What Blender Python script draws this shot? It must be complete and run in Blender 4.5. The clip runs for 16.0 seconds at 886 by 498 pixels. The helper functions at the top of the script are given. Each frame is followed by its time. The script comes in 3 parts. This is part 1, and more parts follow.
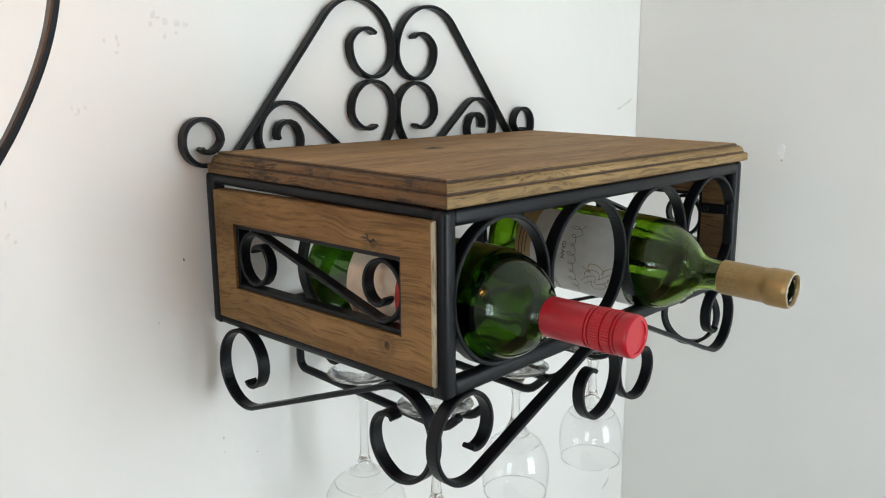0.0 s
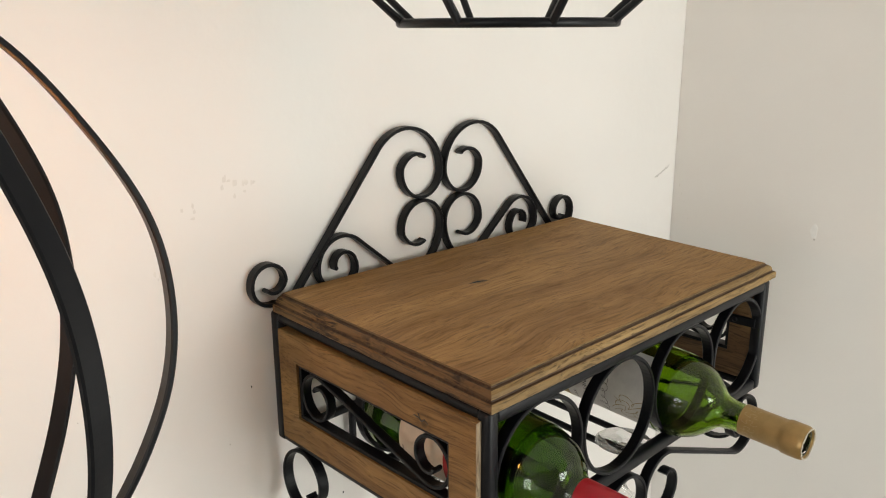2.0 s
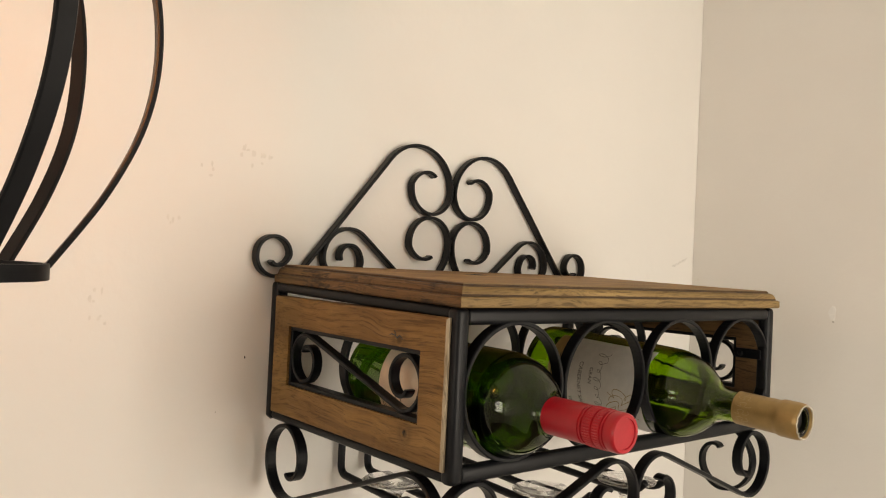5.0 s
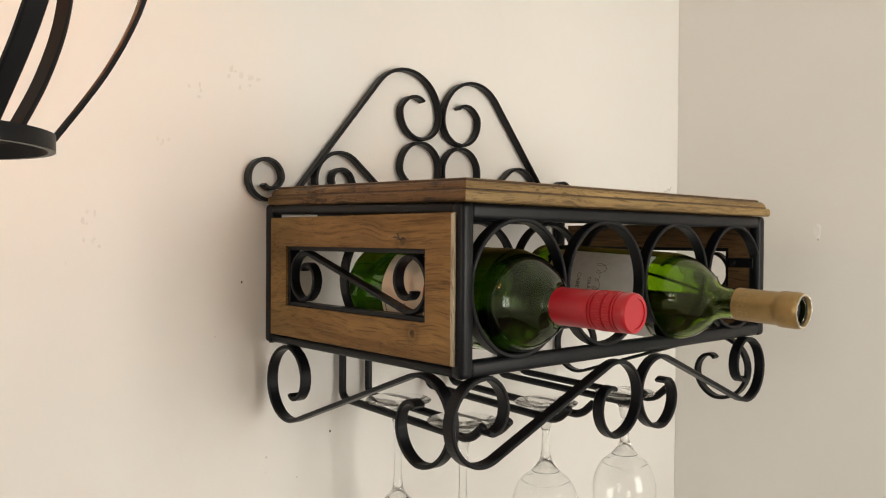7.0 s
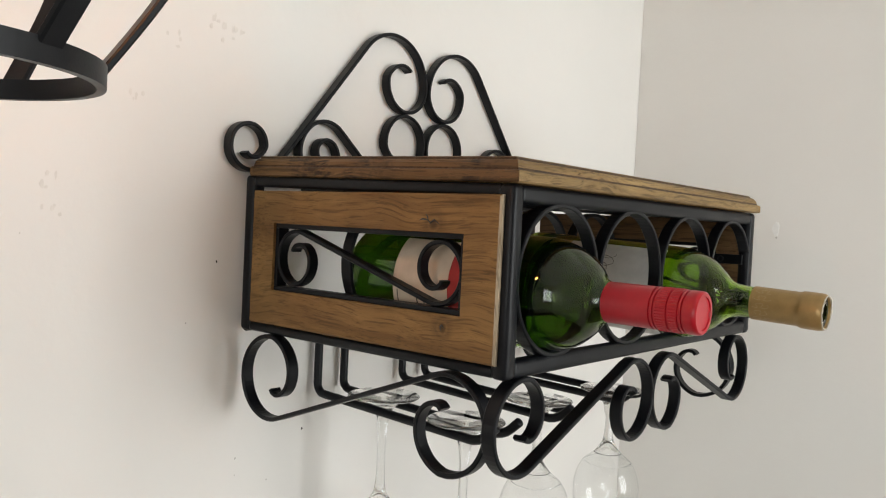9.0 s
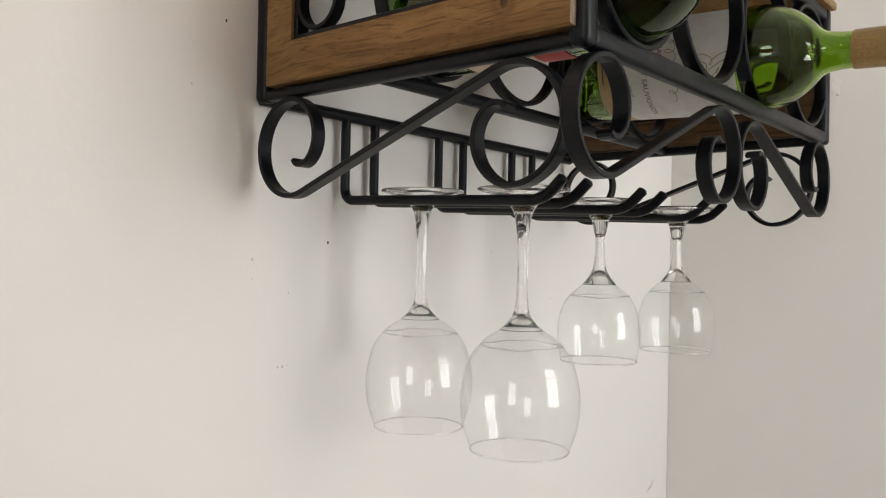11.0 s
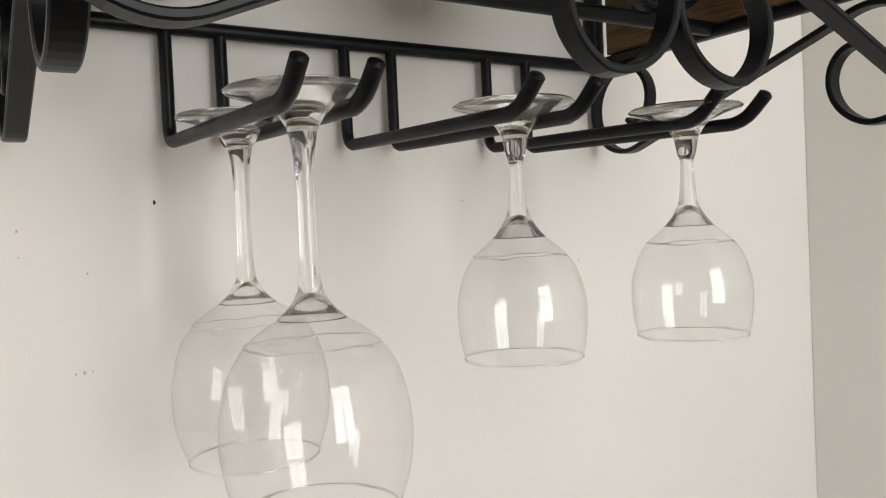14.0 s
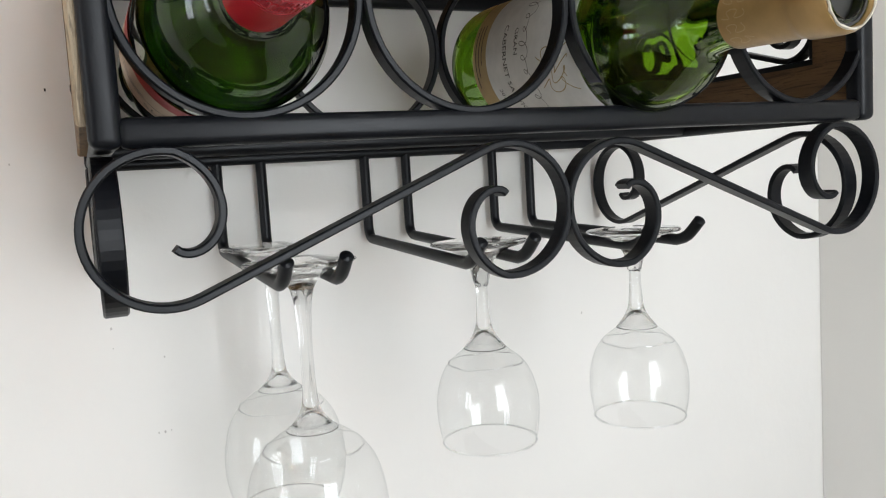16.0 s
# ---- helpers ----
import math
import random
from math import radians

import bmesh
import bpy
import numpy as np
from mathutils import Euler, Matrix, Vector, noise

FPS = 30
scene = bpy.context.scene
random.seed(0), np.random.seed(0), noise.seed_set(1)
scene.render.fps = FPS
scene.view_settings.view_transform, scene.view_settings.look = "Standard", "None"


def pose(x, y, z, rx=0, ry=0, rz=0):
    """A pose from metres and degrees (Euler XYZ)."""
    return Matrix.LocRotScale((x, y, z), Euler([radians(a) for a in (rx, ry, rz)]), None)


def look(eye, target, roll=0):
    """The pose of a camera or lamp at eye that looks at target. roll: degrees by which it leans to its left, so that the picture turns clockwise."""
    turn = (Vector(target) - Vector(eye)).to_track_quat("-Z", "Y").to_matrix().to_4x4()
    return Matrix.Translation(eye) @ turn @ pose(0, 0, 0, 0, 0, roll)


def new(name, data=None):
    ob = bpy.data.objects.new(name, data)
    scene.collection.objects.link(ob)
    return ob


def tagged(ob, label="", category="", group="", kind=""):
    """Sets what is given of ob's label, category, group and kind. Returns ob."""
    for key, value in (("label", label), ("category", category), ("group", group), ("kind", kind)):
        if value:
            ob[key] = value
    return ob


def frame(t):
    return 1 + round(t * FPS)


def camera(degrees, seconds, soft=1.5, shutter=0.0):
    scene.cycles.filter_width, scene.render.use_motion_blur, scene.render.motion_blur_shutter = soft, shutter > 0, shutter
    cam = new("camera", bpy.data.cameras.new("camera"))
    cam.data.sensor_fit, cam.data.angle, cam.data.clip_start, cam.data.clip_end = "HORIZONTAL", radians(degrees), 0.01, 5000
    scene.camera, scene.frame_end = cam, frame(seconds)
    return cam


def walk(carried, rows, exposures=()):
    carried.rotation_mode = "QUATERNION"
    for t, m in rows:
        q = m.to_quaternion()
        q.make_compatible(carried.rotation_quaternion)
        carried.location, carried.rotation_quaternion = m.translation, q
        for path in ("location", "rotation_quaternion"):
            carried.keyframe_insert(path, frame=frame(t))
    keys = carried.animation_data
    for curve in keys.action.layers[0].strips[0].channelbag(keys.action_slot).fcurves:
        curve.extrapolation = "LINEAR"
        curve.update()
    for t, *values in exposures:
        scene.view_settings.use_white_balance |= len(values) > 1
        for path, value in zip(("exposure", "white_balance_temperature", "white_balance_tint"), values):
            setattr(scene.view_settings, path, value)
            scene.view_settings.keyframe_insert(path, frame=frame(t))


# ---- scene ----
cam = camera(58.3, 16.0, soft=1.1)
PATH = [
    (0, (-0.31, -0.551, 1.578), (1.117, 0.794, 1.184), -0.4),
    (0.5, (-0.329, -0.544, 1.63), (1.061, 0.811, 1.152), -1.1),
    (1, (-0.333, -0.541, 1.678), (1.045, 0.806, 1.144), -0.6),
    (1.5, (-0.327, -0.551, 1.722), (1.049, 0.804, 1.199), -0.4),
    (2, (-0.325, -0.558, 1.743), (1.012, 0.831, 1.21), -0.3),
    (2.5, (-0.325, -0.553, 1.741), (1.026, 0.818, 1.197), 0.1),
    (3, (-0.324, -0.556, 1.742), (1.046, 0.828, 1.284), 0.4),
    (3.2, (-0.321, -0.559, 1.73), (1.054, 0.83, 1.307), 0.7),
    (5.3, (-0.323, -0.641, 1.518), (0.934, 0.913, 1.593), 2.8),
    (5.5, (-0.328, -0.644, 1.506), (0.906, 0.928, 1.581), 2.1),
    (6, (-0.329, -0.645, 1.486), (0.867, 0.958, 1.509), 0.2),
    (6.5, (-0.328, -0.631, 1.486), (0.947, 0.909, 1.463), -0.0),
    (7, (-0.334, -0.619, 1.489), (0.993, 0.878, 1.466), 0.4),
    (7.5, (-0.348, -0.598, 1.494), (1.029, 0.852, 1.448), 1.4),
    (8, (-0.363, -0.573, 1.496), (1.072, 0.816, 1.395), 1.8),
    (8.2, (-0.362, -0.562, 1.495), (1.098, 0.8, 1.39), 2.5),
    (10.3, (-0.36, -0.44, 1.394), (1.224, 0.781, 1.409), 0.8),
    (10.5, (-0.348, -0.435, 1.364), (1.214, 0.813, 1.398), 0.8),
    (11, (-0.31, -0.441, 1.302), (1.21, 0.859, 1.322), 1.1),
    (11.5, (-0.256, -0.458, 1.258), (1.198, 0.914, 1.318), 1.1),
    (12, (-0.193, -0.469, 1.249), (1.092, 1.064, 1.268), 0.1),
    (12.5, (-0.14, -0.454, 1.25), (1.091, 1.122, 1.208), -0.5),
    (13, (-0.086, -0.439, 1.264), (1.084, 1.183, 1.233), -1.3),
    (13.5, (-0.05, -0.438, 1.282), (1.059, 1.226, 1.25), -1.7),
    (14, (-0.019, -0.444, 1.29), (1.037, 1.254, 1.238), -2.6),
    (14.5, (0.014, -0.458, 1.296), (1.012, 1.274, 1.234), -3.1),
    (15, (0.029, -0.479, 1.306), (0.955, 1.292, 1.233), -3.5),
    (15.5, (0.031, -0.51, 1.333), (0.885, 1.296, 1.232), -4.3),
    (16, (0.0, -0.556, 1.385), (0.816, 1.26, 1.198), -3.5),
]
EXPOSURES = [(0.0, 0.14, 6400, 8), (0.5, 0.13, 6480, 8), (1.0, 0.05, 6500, 8), (1.5, -0.06, 6750, 9), (2.0, 0.0, 7420, 13), (2.5, 0.03, 7400, 13), (3.0, -0.01, 8400, 18), (5.5, -0.12, 9000, 18), (7.0, -0.06, 8000, 15), (8.0, -0.05, 7450, 13),
             (10.5, 0.05, 6800, 14), (11.0, -0.08, 7195, 15), (11.5, 0.0, 7150, 15), (12.0, -0.16, 7100, 14), (13.0, -0.14, 7300, 15), (13.5, -0.10, 7300, 16), (15.0, -0.04, 7330, 15), (15.5, 0.0, 7330, 16), (16.0, 0.20, 6650, 13)]
walk(cam, [(t, look(eye, target, roll)) for t, eye, target, roll in PATH], EXPOSURES)

# ---- world, sun, large lights and exposure ----
WALL_X = 0.6545         # face of the return wall
ROOM_W, ROOM_S, ROOM_H = -2.2, -1.42, 2.45

world = bpy.data.worlds.new("sky")
scene.world = world
world.use_nodes = True
wn = world.node_tree.nodes
sky = wn.new("ShaderNodeTexSky")
sky.sky_type = 'NISHITA'
sky.sun_disc = False
sky.sun_elevation = radians(35)
sky.sun_rotation = radians(120)
wn["Background"].inputs[1].default_value = 0.08
world.node_tree.links.new(sky.outputs[0], wn["Background"].inputs[0])

WINDOW_S = (0.00, 0.63, 1.02, 1.94)      # x from, x to, z from, z to in the south wall
WINDOW_W = (-1.37, -0.60, 1.05, 2.05)     # y from, y to, z from, z to in the west wall


def daylight(eye, target, wide, high, watts):
    ld = bpy.data.lights.new("window_daylight", 'AREA')
    ld.shape = 'RECTANGLE'
    ld.size, ld.size_y, ld.energy, ld.color = wide, high, watts, (0.85, 0.94, 1.0)
    new("window_daylight", ld).matrix_world = look(eye, target)


daylight((0.315, ROOM_S - 0.02, 1.48), (0.315, 0, 1.48), 0.53, 0.82, 14.6)
daylight((ROOM_W - 0.02, -0.985, 1.55), (0, -0.985, 1.55), 0.67, 0.90, 13.0)


# ---- helpers for building ----
def thing(name, at, label, category, group="", kind=""):
    ob = new(name)
    ob.empty_display_size = 0.02
    ob.location = at
    return tagged(ob, label, category, group, kind)


def base_of(ob):
    p = Vector((0, 0, 0))
    while ob is not None:
        p = p + Vector(ob.location)
        ob = ob.parent
    return p


def part(name, bm, material, parent=None, label="", smooth=False):
    """Link a bmesh, given in world places, as one mesh object under its thing."""
    off = base_of(parent) if parent is not None else Vector((0, 0, 0))
    bmesh.ops.translate(bm, verts=bm.verts, vec=-off)
    bmesh.ops.recalc_face_normals(bm, faces=bm.faces)
    me = bpy.data.meshes.new(name)
    bm.to_mesh(me)
    bm.free()
    if smooth:
        me.polygons.foreach_set("use_smooth", [True] * len(me.polygons))
        me.set_sharp_from_angle(angle=radians(42))
    me.materials.append(material)
    ob = new(name, me)
    if parent is not None:
        ob.parent = parent
    if label:
        tagged(ob, label)
    return ob


def whole(name, bm, material, label, category, group="", kind="", smooth=False):
    return tagged(part(name, bm, material, None, "", smooth), label, category, group, kind)


def box(x0, x1, y0, y1, z0, z1, bevel=0.0, bm=None):
    b = bm or bmesh.new()
    r = bmesh.ops.create_cube(b, size=1.0)
    vs = r["verts"]
    bmesh.ops.scale(b, vec=(x1 - x0, y1 - y0, z1 - z0), verts=vs)
    bmesh.ops.translate(b, vec=((x0 + x1) / 2, (y0 + y1) / 2, (z0 + z1) / 2), verts=vs)
    if bevel:
        es = list({e for v in vs for e in v.link_edges})
        bmesh.ops.bevel(b, geom=es, offset=bevel, segments=3, affect='EDGES', profile=0.5)
    return b


def loft(sections, closed=False, caps=True, bm=None):
    """Join rings of points of equal count into a skin."""
    b = bm or bmesh.new()
    rings = [[b.verts.new(p) for p in s] for s in sections]
    n = len(rings[0])
    pairs = list(zip(rings, rings[1:])) + ([(rings[-1], rings[0])] if closed else [])
    for r0, r1 in pairs:
        for i in range(n):
            j = (i + 1) % n
            b.faces.new((r0[i], r0[j], r1[j], r1[i]))
    if caps and not closed:
        b.faces.new(list(reversed(rings[0])))
        b.faces.new(rings[-1])
    return b


def tube(points, radius, segs=10, closed=False, bm=None):
    pts = [Vector(p) for p in points]
    n = len(pts)
    rad = radius if isinstance(radius, (list, tuple)) else [radius] * n
    secs, side = [], None
    for i, p in enumerate(pts):
        a = pts[(i - 1) % n] if (closed or i > 0) else p
        c = pts[(i + 1) % n] if (closed or i < n - 1) else p
        d = (c - a).normalized()
        if side is None:
            side = d.orthogonal().normalized()
        side = (side - d * side.dot(d)).normalized()
        up = d.cross(side)
        secs.append([p + rad[i] * (math.cos(2 * math.pi * k / segs) * side + math.sin(2 * math.pi * k / segs) * up) for k in range(segs)])
    return loft(secs, closed, True, bm)


def arc(cu, cv, r0, r1, a0, a1, step=7.0):
    """Points of an arc whose radius glides from r0 to r1 between two angles in degrees."""
    n = max(2, int(abs(a1 - a0) / step) + 1)
    out = []
    for i in range(n + 1):
        k = i / n
        a, r = radians(a0 + (a1 - a0) * k), r0 + (r1 - r0) * k
        out.append((cu + r * math.cos(a), cv + r * math.sin(a)))
    return out


def flat_bar(path, place, width, thick=0.0032, closed=False):
    """A flat iron bar bent along a path in a plane; place(u, v, w) sets it in the world, w across the bar."""
    pts = [Vector((u, v)) for u, v in path]
    clean = [pts[0]]
    for p in pts[1:]:
        if (p - clean[-1]).length > 0.0004:
            clean.append(p)
    pts = clean
    n = len(pts)
    c = 0.0007
    half, ht = width / 2, thick / 2
    prof = [(-half + c, -ht), (half - c, -ht), (half, -ht + c), (half, ht - c), (half - c, ht), (-half + c, ht), (-half, ht - c), (-half, -ht + c)]
    secs = []
    for i, p in enumerate(pts):
        a = pts[(i - 1) % n] if (closed or i > 0) else p
        b = pts[(i + 1) % n] if (closed or i < n - 1) else p
        d = (b - a).normalized()
        nrm = Vector((-d.y, d.x))
        secs.append([place(p.x + nrm.x * q, p.y + nrm.y * q, w) for w, q in prof])
    return loft(secs, closed)


def s_scroll(c1, c2, r, tip_angle=-100.0, tip_r=0.36, ease=1.0, full=105.0):
    """A bar that curls at both ends, with a straight middle tangent to both curls."""
    du, dv = c2[0] - c1[0], c2[1] - c1[1]
    d, delta = math.hypot(du, dv), math.degrees(math.atan2(dv, du))
    h = delta + math.degrees(math.asin(min(0.98, 2 * r / d)))
    at = h - 90 + 360
    inner = []
    for i in range(33):
        a, q = radians(tip_angle + (full - tip_angle) * i / 32), r * (tip_r + (1 - tip_r) * (i / 32) ** ease)
        inner.append((c1[0] + q * math.cos(a), c1[1] + q * math.sin(a)))
    outer = arc(c1[0], c1[1], r, r, full, at)
    first = inner + outer
    mu, mv = (c1[0] + c2[0]) / 2, (c1[1] + c2[1]) / 2
    second = [(2 * mu - u, 2 * mv - v) for u, v in reversed(first)]
    return first + second


def revolve(profile, segs=48, at=None, closed_ends=True):
    """Turn (radius, height) pairs round the z axis, then set the result by the matrix at."""
    b = bmesh.new()
    rings = []
    for r, h in profile:
        if r < 1e-6:
            rings.append([b.verts.new((0, 0, h))])
        else:
            rings.append([b.verts.new((r * math.cos(2 * math.pi * k / segs), r * math.sin(2 * math.pi * k / segs), h)) for k in range(segs)])
    for r0, r1 in zip(rings, rings[1:]):
        for k in range(segs):
            j = (k + 1) % segs
            if len(r0) == 1 and len(r1) == 1:
                continue
            if len(r0) == 1:
                b.faces.new((r0[0], r1[j], r1[k]))
            elif len(r1) == 1:
                b.faces.new((r0[k], r0[j], r1[0]))
            else:
                b.faces.new((r0[k], r0[j], r1[j], r1[k]))
    if at is not None:
        bmesh.ops.transform(b, matrix=at, verts=b.verts)
    return b


def curve_through(keys, n=6):
    """A smooth profile through a few (radius, height) stations."""
    out = []
    m = len(keys)
    for i in range(m - 1):
        p0, p1, p2, p3 = keys[max(0, i - 1)], keys[i], keys[i + 1], keys[min(m - 1, i + 2)]
        for k in range(n):
            t = k / n
            out.append(tuple(0.5 * (2 * b + (c - a) * t + (2 * a - 5 * b + 4 * c - d) * t * t + (3 * b - a - 3 * c + d) * t ** 3) for a, b, c, d in zip(p0, p1, p2, p3)))
    return [(max(r, 0), h) for r, h in out + [keys[-1]]]


# ---- materials ----
def material(name):
    m = bpy.data.materials.new(name)
    m.use_nodes = True
    nt = m.node_tree
    return m, nt, nt.nodes["Principled BSDF"]


def node(nt, kind, **inputs):
    n = nt.nodes.new(kind)
    for k, v in inputs.items():
        n.inputs[k.replace("_", " ")].default_value = v
    return n


def ramp(nt, fac, stops):
    r = nt.nodes.new("ShaderNodeValToRGB")
    while len(r.color_ramp.elements) < len(stops):
        r.color_ramp.elements.new(0.5)
    for e, (p, c) in zip(r.color_ramp.elements, stops):
        e.position, e.color = p, (*c, 1) if len(c) == 3 else c
    nt.links.new(fac, r.inputs[0])
    return r.outputs[0]


def scaled_position(nt, scale, offset=(0, 0, 0)):
    g = nt.nodes.new("ShaderNodeNewGeometry")
    mp = nt.nodes.new("ShaderNodeMapping")
    mp.inputs["Scale"].default_value = scale
    mp.inputs["Location"].default_value = offset
    nt.links.new(g.outputs["Position"], mp.inputs["Vector"])
    return mp.outputs[0]


def noise_at(nt, vec, scale, detail=4.0, rough=0.55, distort=0.0):
    n = node(nt, "ShaderNodeTexNoise", Scale=scale, Detail=detail, Roughness=rough, Distortion=distort)
    nt.links.new(vec, n.inputs["Vector"])
    return n.outputs["Fac"]


def mixed(nt, fac, a, b, mode='MIX'):
    m = nt.nodes.new("ShaderNodeMix")
    m.data_type, m.blend_type = 'RGBA', mode
    for sock, val in ((m.inputs[0], fac), (m.inputs[6], a), (m.inputs[7], b)):
        if isinstance(val, (int, float)):
            sock.default_value = val
        elif isinstance(val, tuple):
            sock.default_value = (*val, 1)
        else:
            nt.links.new(val, sock)
    return m.outputs[2]


def bump(nt, bsdf, height, strength, distance):
    b = node(nt, "ShaderNodeBump", Strength=strength, Distance=distance)
    nt.links.new(height, b.inputs["Height"])
    nt.links.new(b.outputs[0], bsdf.inputs["Normal"])
    return b


def plaster(name, tone):
    m, nt, p = material(name)
    v = scaled_position(nt, (1, 1, 1))
    big = noise_at(nt, v, 3.0, 3)
    fine = noise_at(nt, v, 60.0, 5)
    dark = tuple(c * 0.94 for c in tone)
    col = mixed(nt, ramp(nt, big, [(0.3, (0, 0, 0)), (0.7, (1, 1, 1))]), dark, tone)
    nt.links.new(col, p.inputs["Base Color"])
    p.inputs["Roughness"].default_value = 0.62
    p.inputs["Specular IOR Level"].default_value = 0.3
    low = noise_at(nt, v, 7.0, 4)
    h = mixed(nt, 0.25, low, fine)
    bump(nt, p, h, 0.35, 0.004)
    return m


def iron(name="black_iron"):
    m, nt, p = material(name)
    v = scaled_position(nt, (1, 1, 1))
    n1 = noise_at(nt, v, 900.0, 3)
    n2 = noise_at(nt, v, 40.0, 4)
    col = mixed(nt, ramp(nt, n2, [(0.35, (0, 0, 0)), (0.75, (1, 1, 1))]), (0.0026, 0.0031, 0.0044), (0.0056, 0.0063, 0.0082))
    nt.links.new(col, p.inputs["Base Color"])
    nt.links.new(ramp(nt, n2, [(0.2, (0.34,) * 3), (0.8, (0.46,) * 3)]), p.inputs["Roughness"])
    p.inputs["Specular IOR Level"].default_value = 0.21
    bump(nt, p, mixed(nt, 0.5, n1, n2), 0.12, 0.0006)
    return m


def wood(name, axis, dark, light, knots=(), rough=0.5, scale=1.0, scars=False, contrast=1.0):
    """Stained pine, grain along the axis 0, 1 or 2; knots are places in the world with a radius."""
    m, nt, p = material(name)
    st = [1.0, 1.0, 1.0]
    st[axis] = 0.07
    g = nt.nodes.new("ShaderNodeNewGeometry")
    pos = g.outputs["Position"]
    warp = nt.nodes.new("ShaderNodeTexNoise")
    warp.inputs["Scale"].default_value = 9.0
    nt.links.new(pos, warp.inputs["Vector"])
    sub = nt.nodes.new("ShaderNodeVectorMath")
    sub.operation = 'MULTIPLY_ADD'
    nt.links.new(warp.outputs["Color"], sub.inputs[0])
    sub.inputs[1].default_value = (0.03, 0.03, 0.03)
    nt.links.new(pos, sub.inputs[2])
    vec = sub.outputs[0]
    mp = nt.nodes.new("ShaderNodeMapping")
    mp.inputs["Scale"].default_value = st
    nt.links.new(vec, mp.inputs["Vector"])
    v = mp.outputs[0]
    broad = noise_at(nt, v, 38.0 * scale, 3, 0.5, 0.6)
    grain = noise_at(nt, v, 260.0 * scale, 5, 0.6, 0.2)
    st2 = [1.0, 1.0, 1.0]
    st2[axis] = 0.022
    mp2 = nt.nodes.new("ShaderNodeMapping")
    mp2.inputs["Scale"].default_value = st2
    nt.links.new(vec, mp2.inputs["Vector"])
    pores = noise_at(nt, mp2.outputs[0], 620.0 * scale, 2, 0.5)
    cracks = noise_at(nt, mp2.outputs[0], 300.0 * scale, 4, 0.6, 0.5)
    stain = noise_at(nt, pos, 14.0, 3)
    mid = tuple((a + b) / 2 for a, b in zip(dark, light))
    col = ramp(nt, broad, [(0.30, dark), (0.48, mid), (0.72, light)])
    col = mixed(nt, 0.85 * contrast, col, ramp(nt, grain, [(0.30, (0.38, 0.34, 0.30)), (0.45, (0.93, 0.92, 0.90)), (0.60, (1.0, 1.0, 1.0)), (0.78, (1.35, 1.36, 1.36))]), 'MULTIPLY')
    col = mixed(nt, ramp(nt, pores, [(0.54, (0, 0, 0)), (0.66, (0.75 * contrast,) * 3)]), col, tuple(c * 0.45 for c in dark))
    col = mixed(nt, ramp(nt, stain, [(0.35, (0, 0, 0)), (0.75, (0.45, 0.45, 0.45))]), col, tuple(c * 0.75 for c in dark))
    col = mixed(nt, ramp(nt, cracks, [(0.485, (0, 0, 0)), (0.5, (0.5 * contrast,) * 3), (0.515, (0, 0, 0))]), col, tuple(c * 0.35 for c in dark))
    if scars:
        sc3 = [1.0, 0.07, 1.0]
        mp3 = nt.nodes.new("ShaderNodeMapping")
        mp3.inputs["Scale"].default_value = sc3
        nt.links.new(vec, mp3.inputs["Vector"])
        hatch = noise_at(nt, mp3.outputs[0], 520.0, 4, 0.6)
        clump = noise_at(nt, pos, 34.0, 4, 0.6)
        both = mixed(nt, 1.0, ramp(nt, hatch, [(0.44, (0, 0, 0)), (0.52, (1, 1, 1))]), ramp(nt, clump, [(0.47, (0, 0, 0)), (0.58, (0.9, 0.9, 0.9))]), 'MULTIPLY')
        col = mixed(nt, both, col, (0.018, 0.010, 0.005))
    for (kx, ky, kz), kr in knots:
        dist = nt.nodes.new("ShaderNodeVectorMath")
        dist.operation = 'DISTANCE'
        nt.links.new(vec, dist.inputs[0])
        dist.inputs[1].default_value = (kx + 0.015, ky + 0.015, kz + 0.015)
        f = nt.nodes.new("ShaderNodeMath")
        f.operation = 'DIVIDE'
        nt.links.new(dist.outputs["Value"], f.inputs[0])
        f.inputs[1].default_value = kr
        ring = ramp(nt, f.outputs[0], [(0.0, (0.95, 0.95, 0.95)), (0.22, (0.8, 0.8, 0.8)), (0.38, (0.2, 0.2, 0.2)), (0.55, (0.4, 0.4, 0.4)), (1.0, (0, 0, 0))])
        col = mixed(nt, ring, col, tuple(c * 0.35 for c in dark))
    nt.links.new(col, p.inputs["Base Color"])
    nt.links.new(ramp(nt, grain, [(0.3, (rough + 0.1,) * 3), (0.8, (rough - 0.06,) * 3)]), p.inputs["Roughness"])
    p.inputs["Specular IOR Level"].default_value = 0.28
    bump(nt, p, mixed(nt, 0.4, grain, pores), 0.35, 0.0008)
    return m


def plain(name, colour, rough, metal=0.0, spec=0.5, grain=0.0, coat=0.0):
    m, nt, p = material(name)
    v = scaled_position(nt, (1, 1, 1))
    n = noise_at(nt, v, 120.0, 4)
    col = mixed(nt, ramp(nt, n, [(0.3, (0, 0, 0)), (0.7, (1, 1, 1))]), tuple(c * (0.88 - grain) for c in colour), colour)
    nt.links.new(col, p.inputs["Base Color"])
    p.inputs["Roughness"].default_value = rough
    p.inputs["Metallic"].default_value = metal
    p.inputs["Specular IOR Level"].default_value = spec
    p.inputs["Coat Weight"].default_value = coat
    bump(nt, p, n, 0.08, 0.0006)
    return m


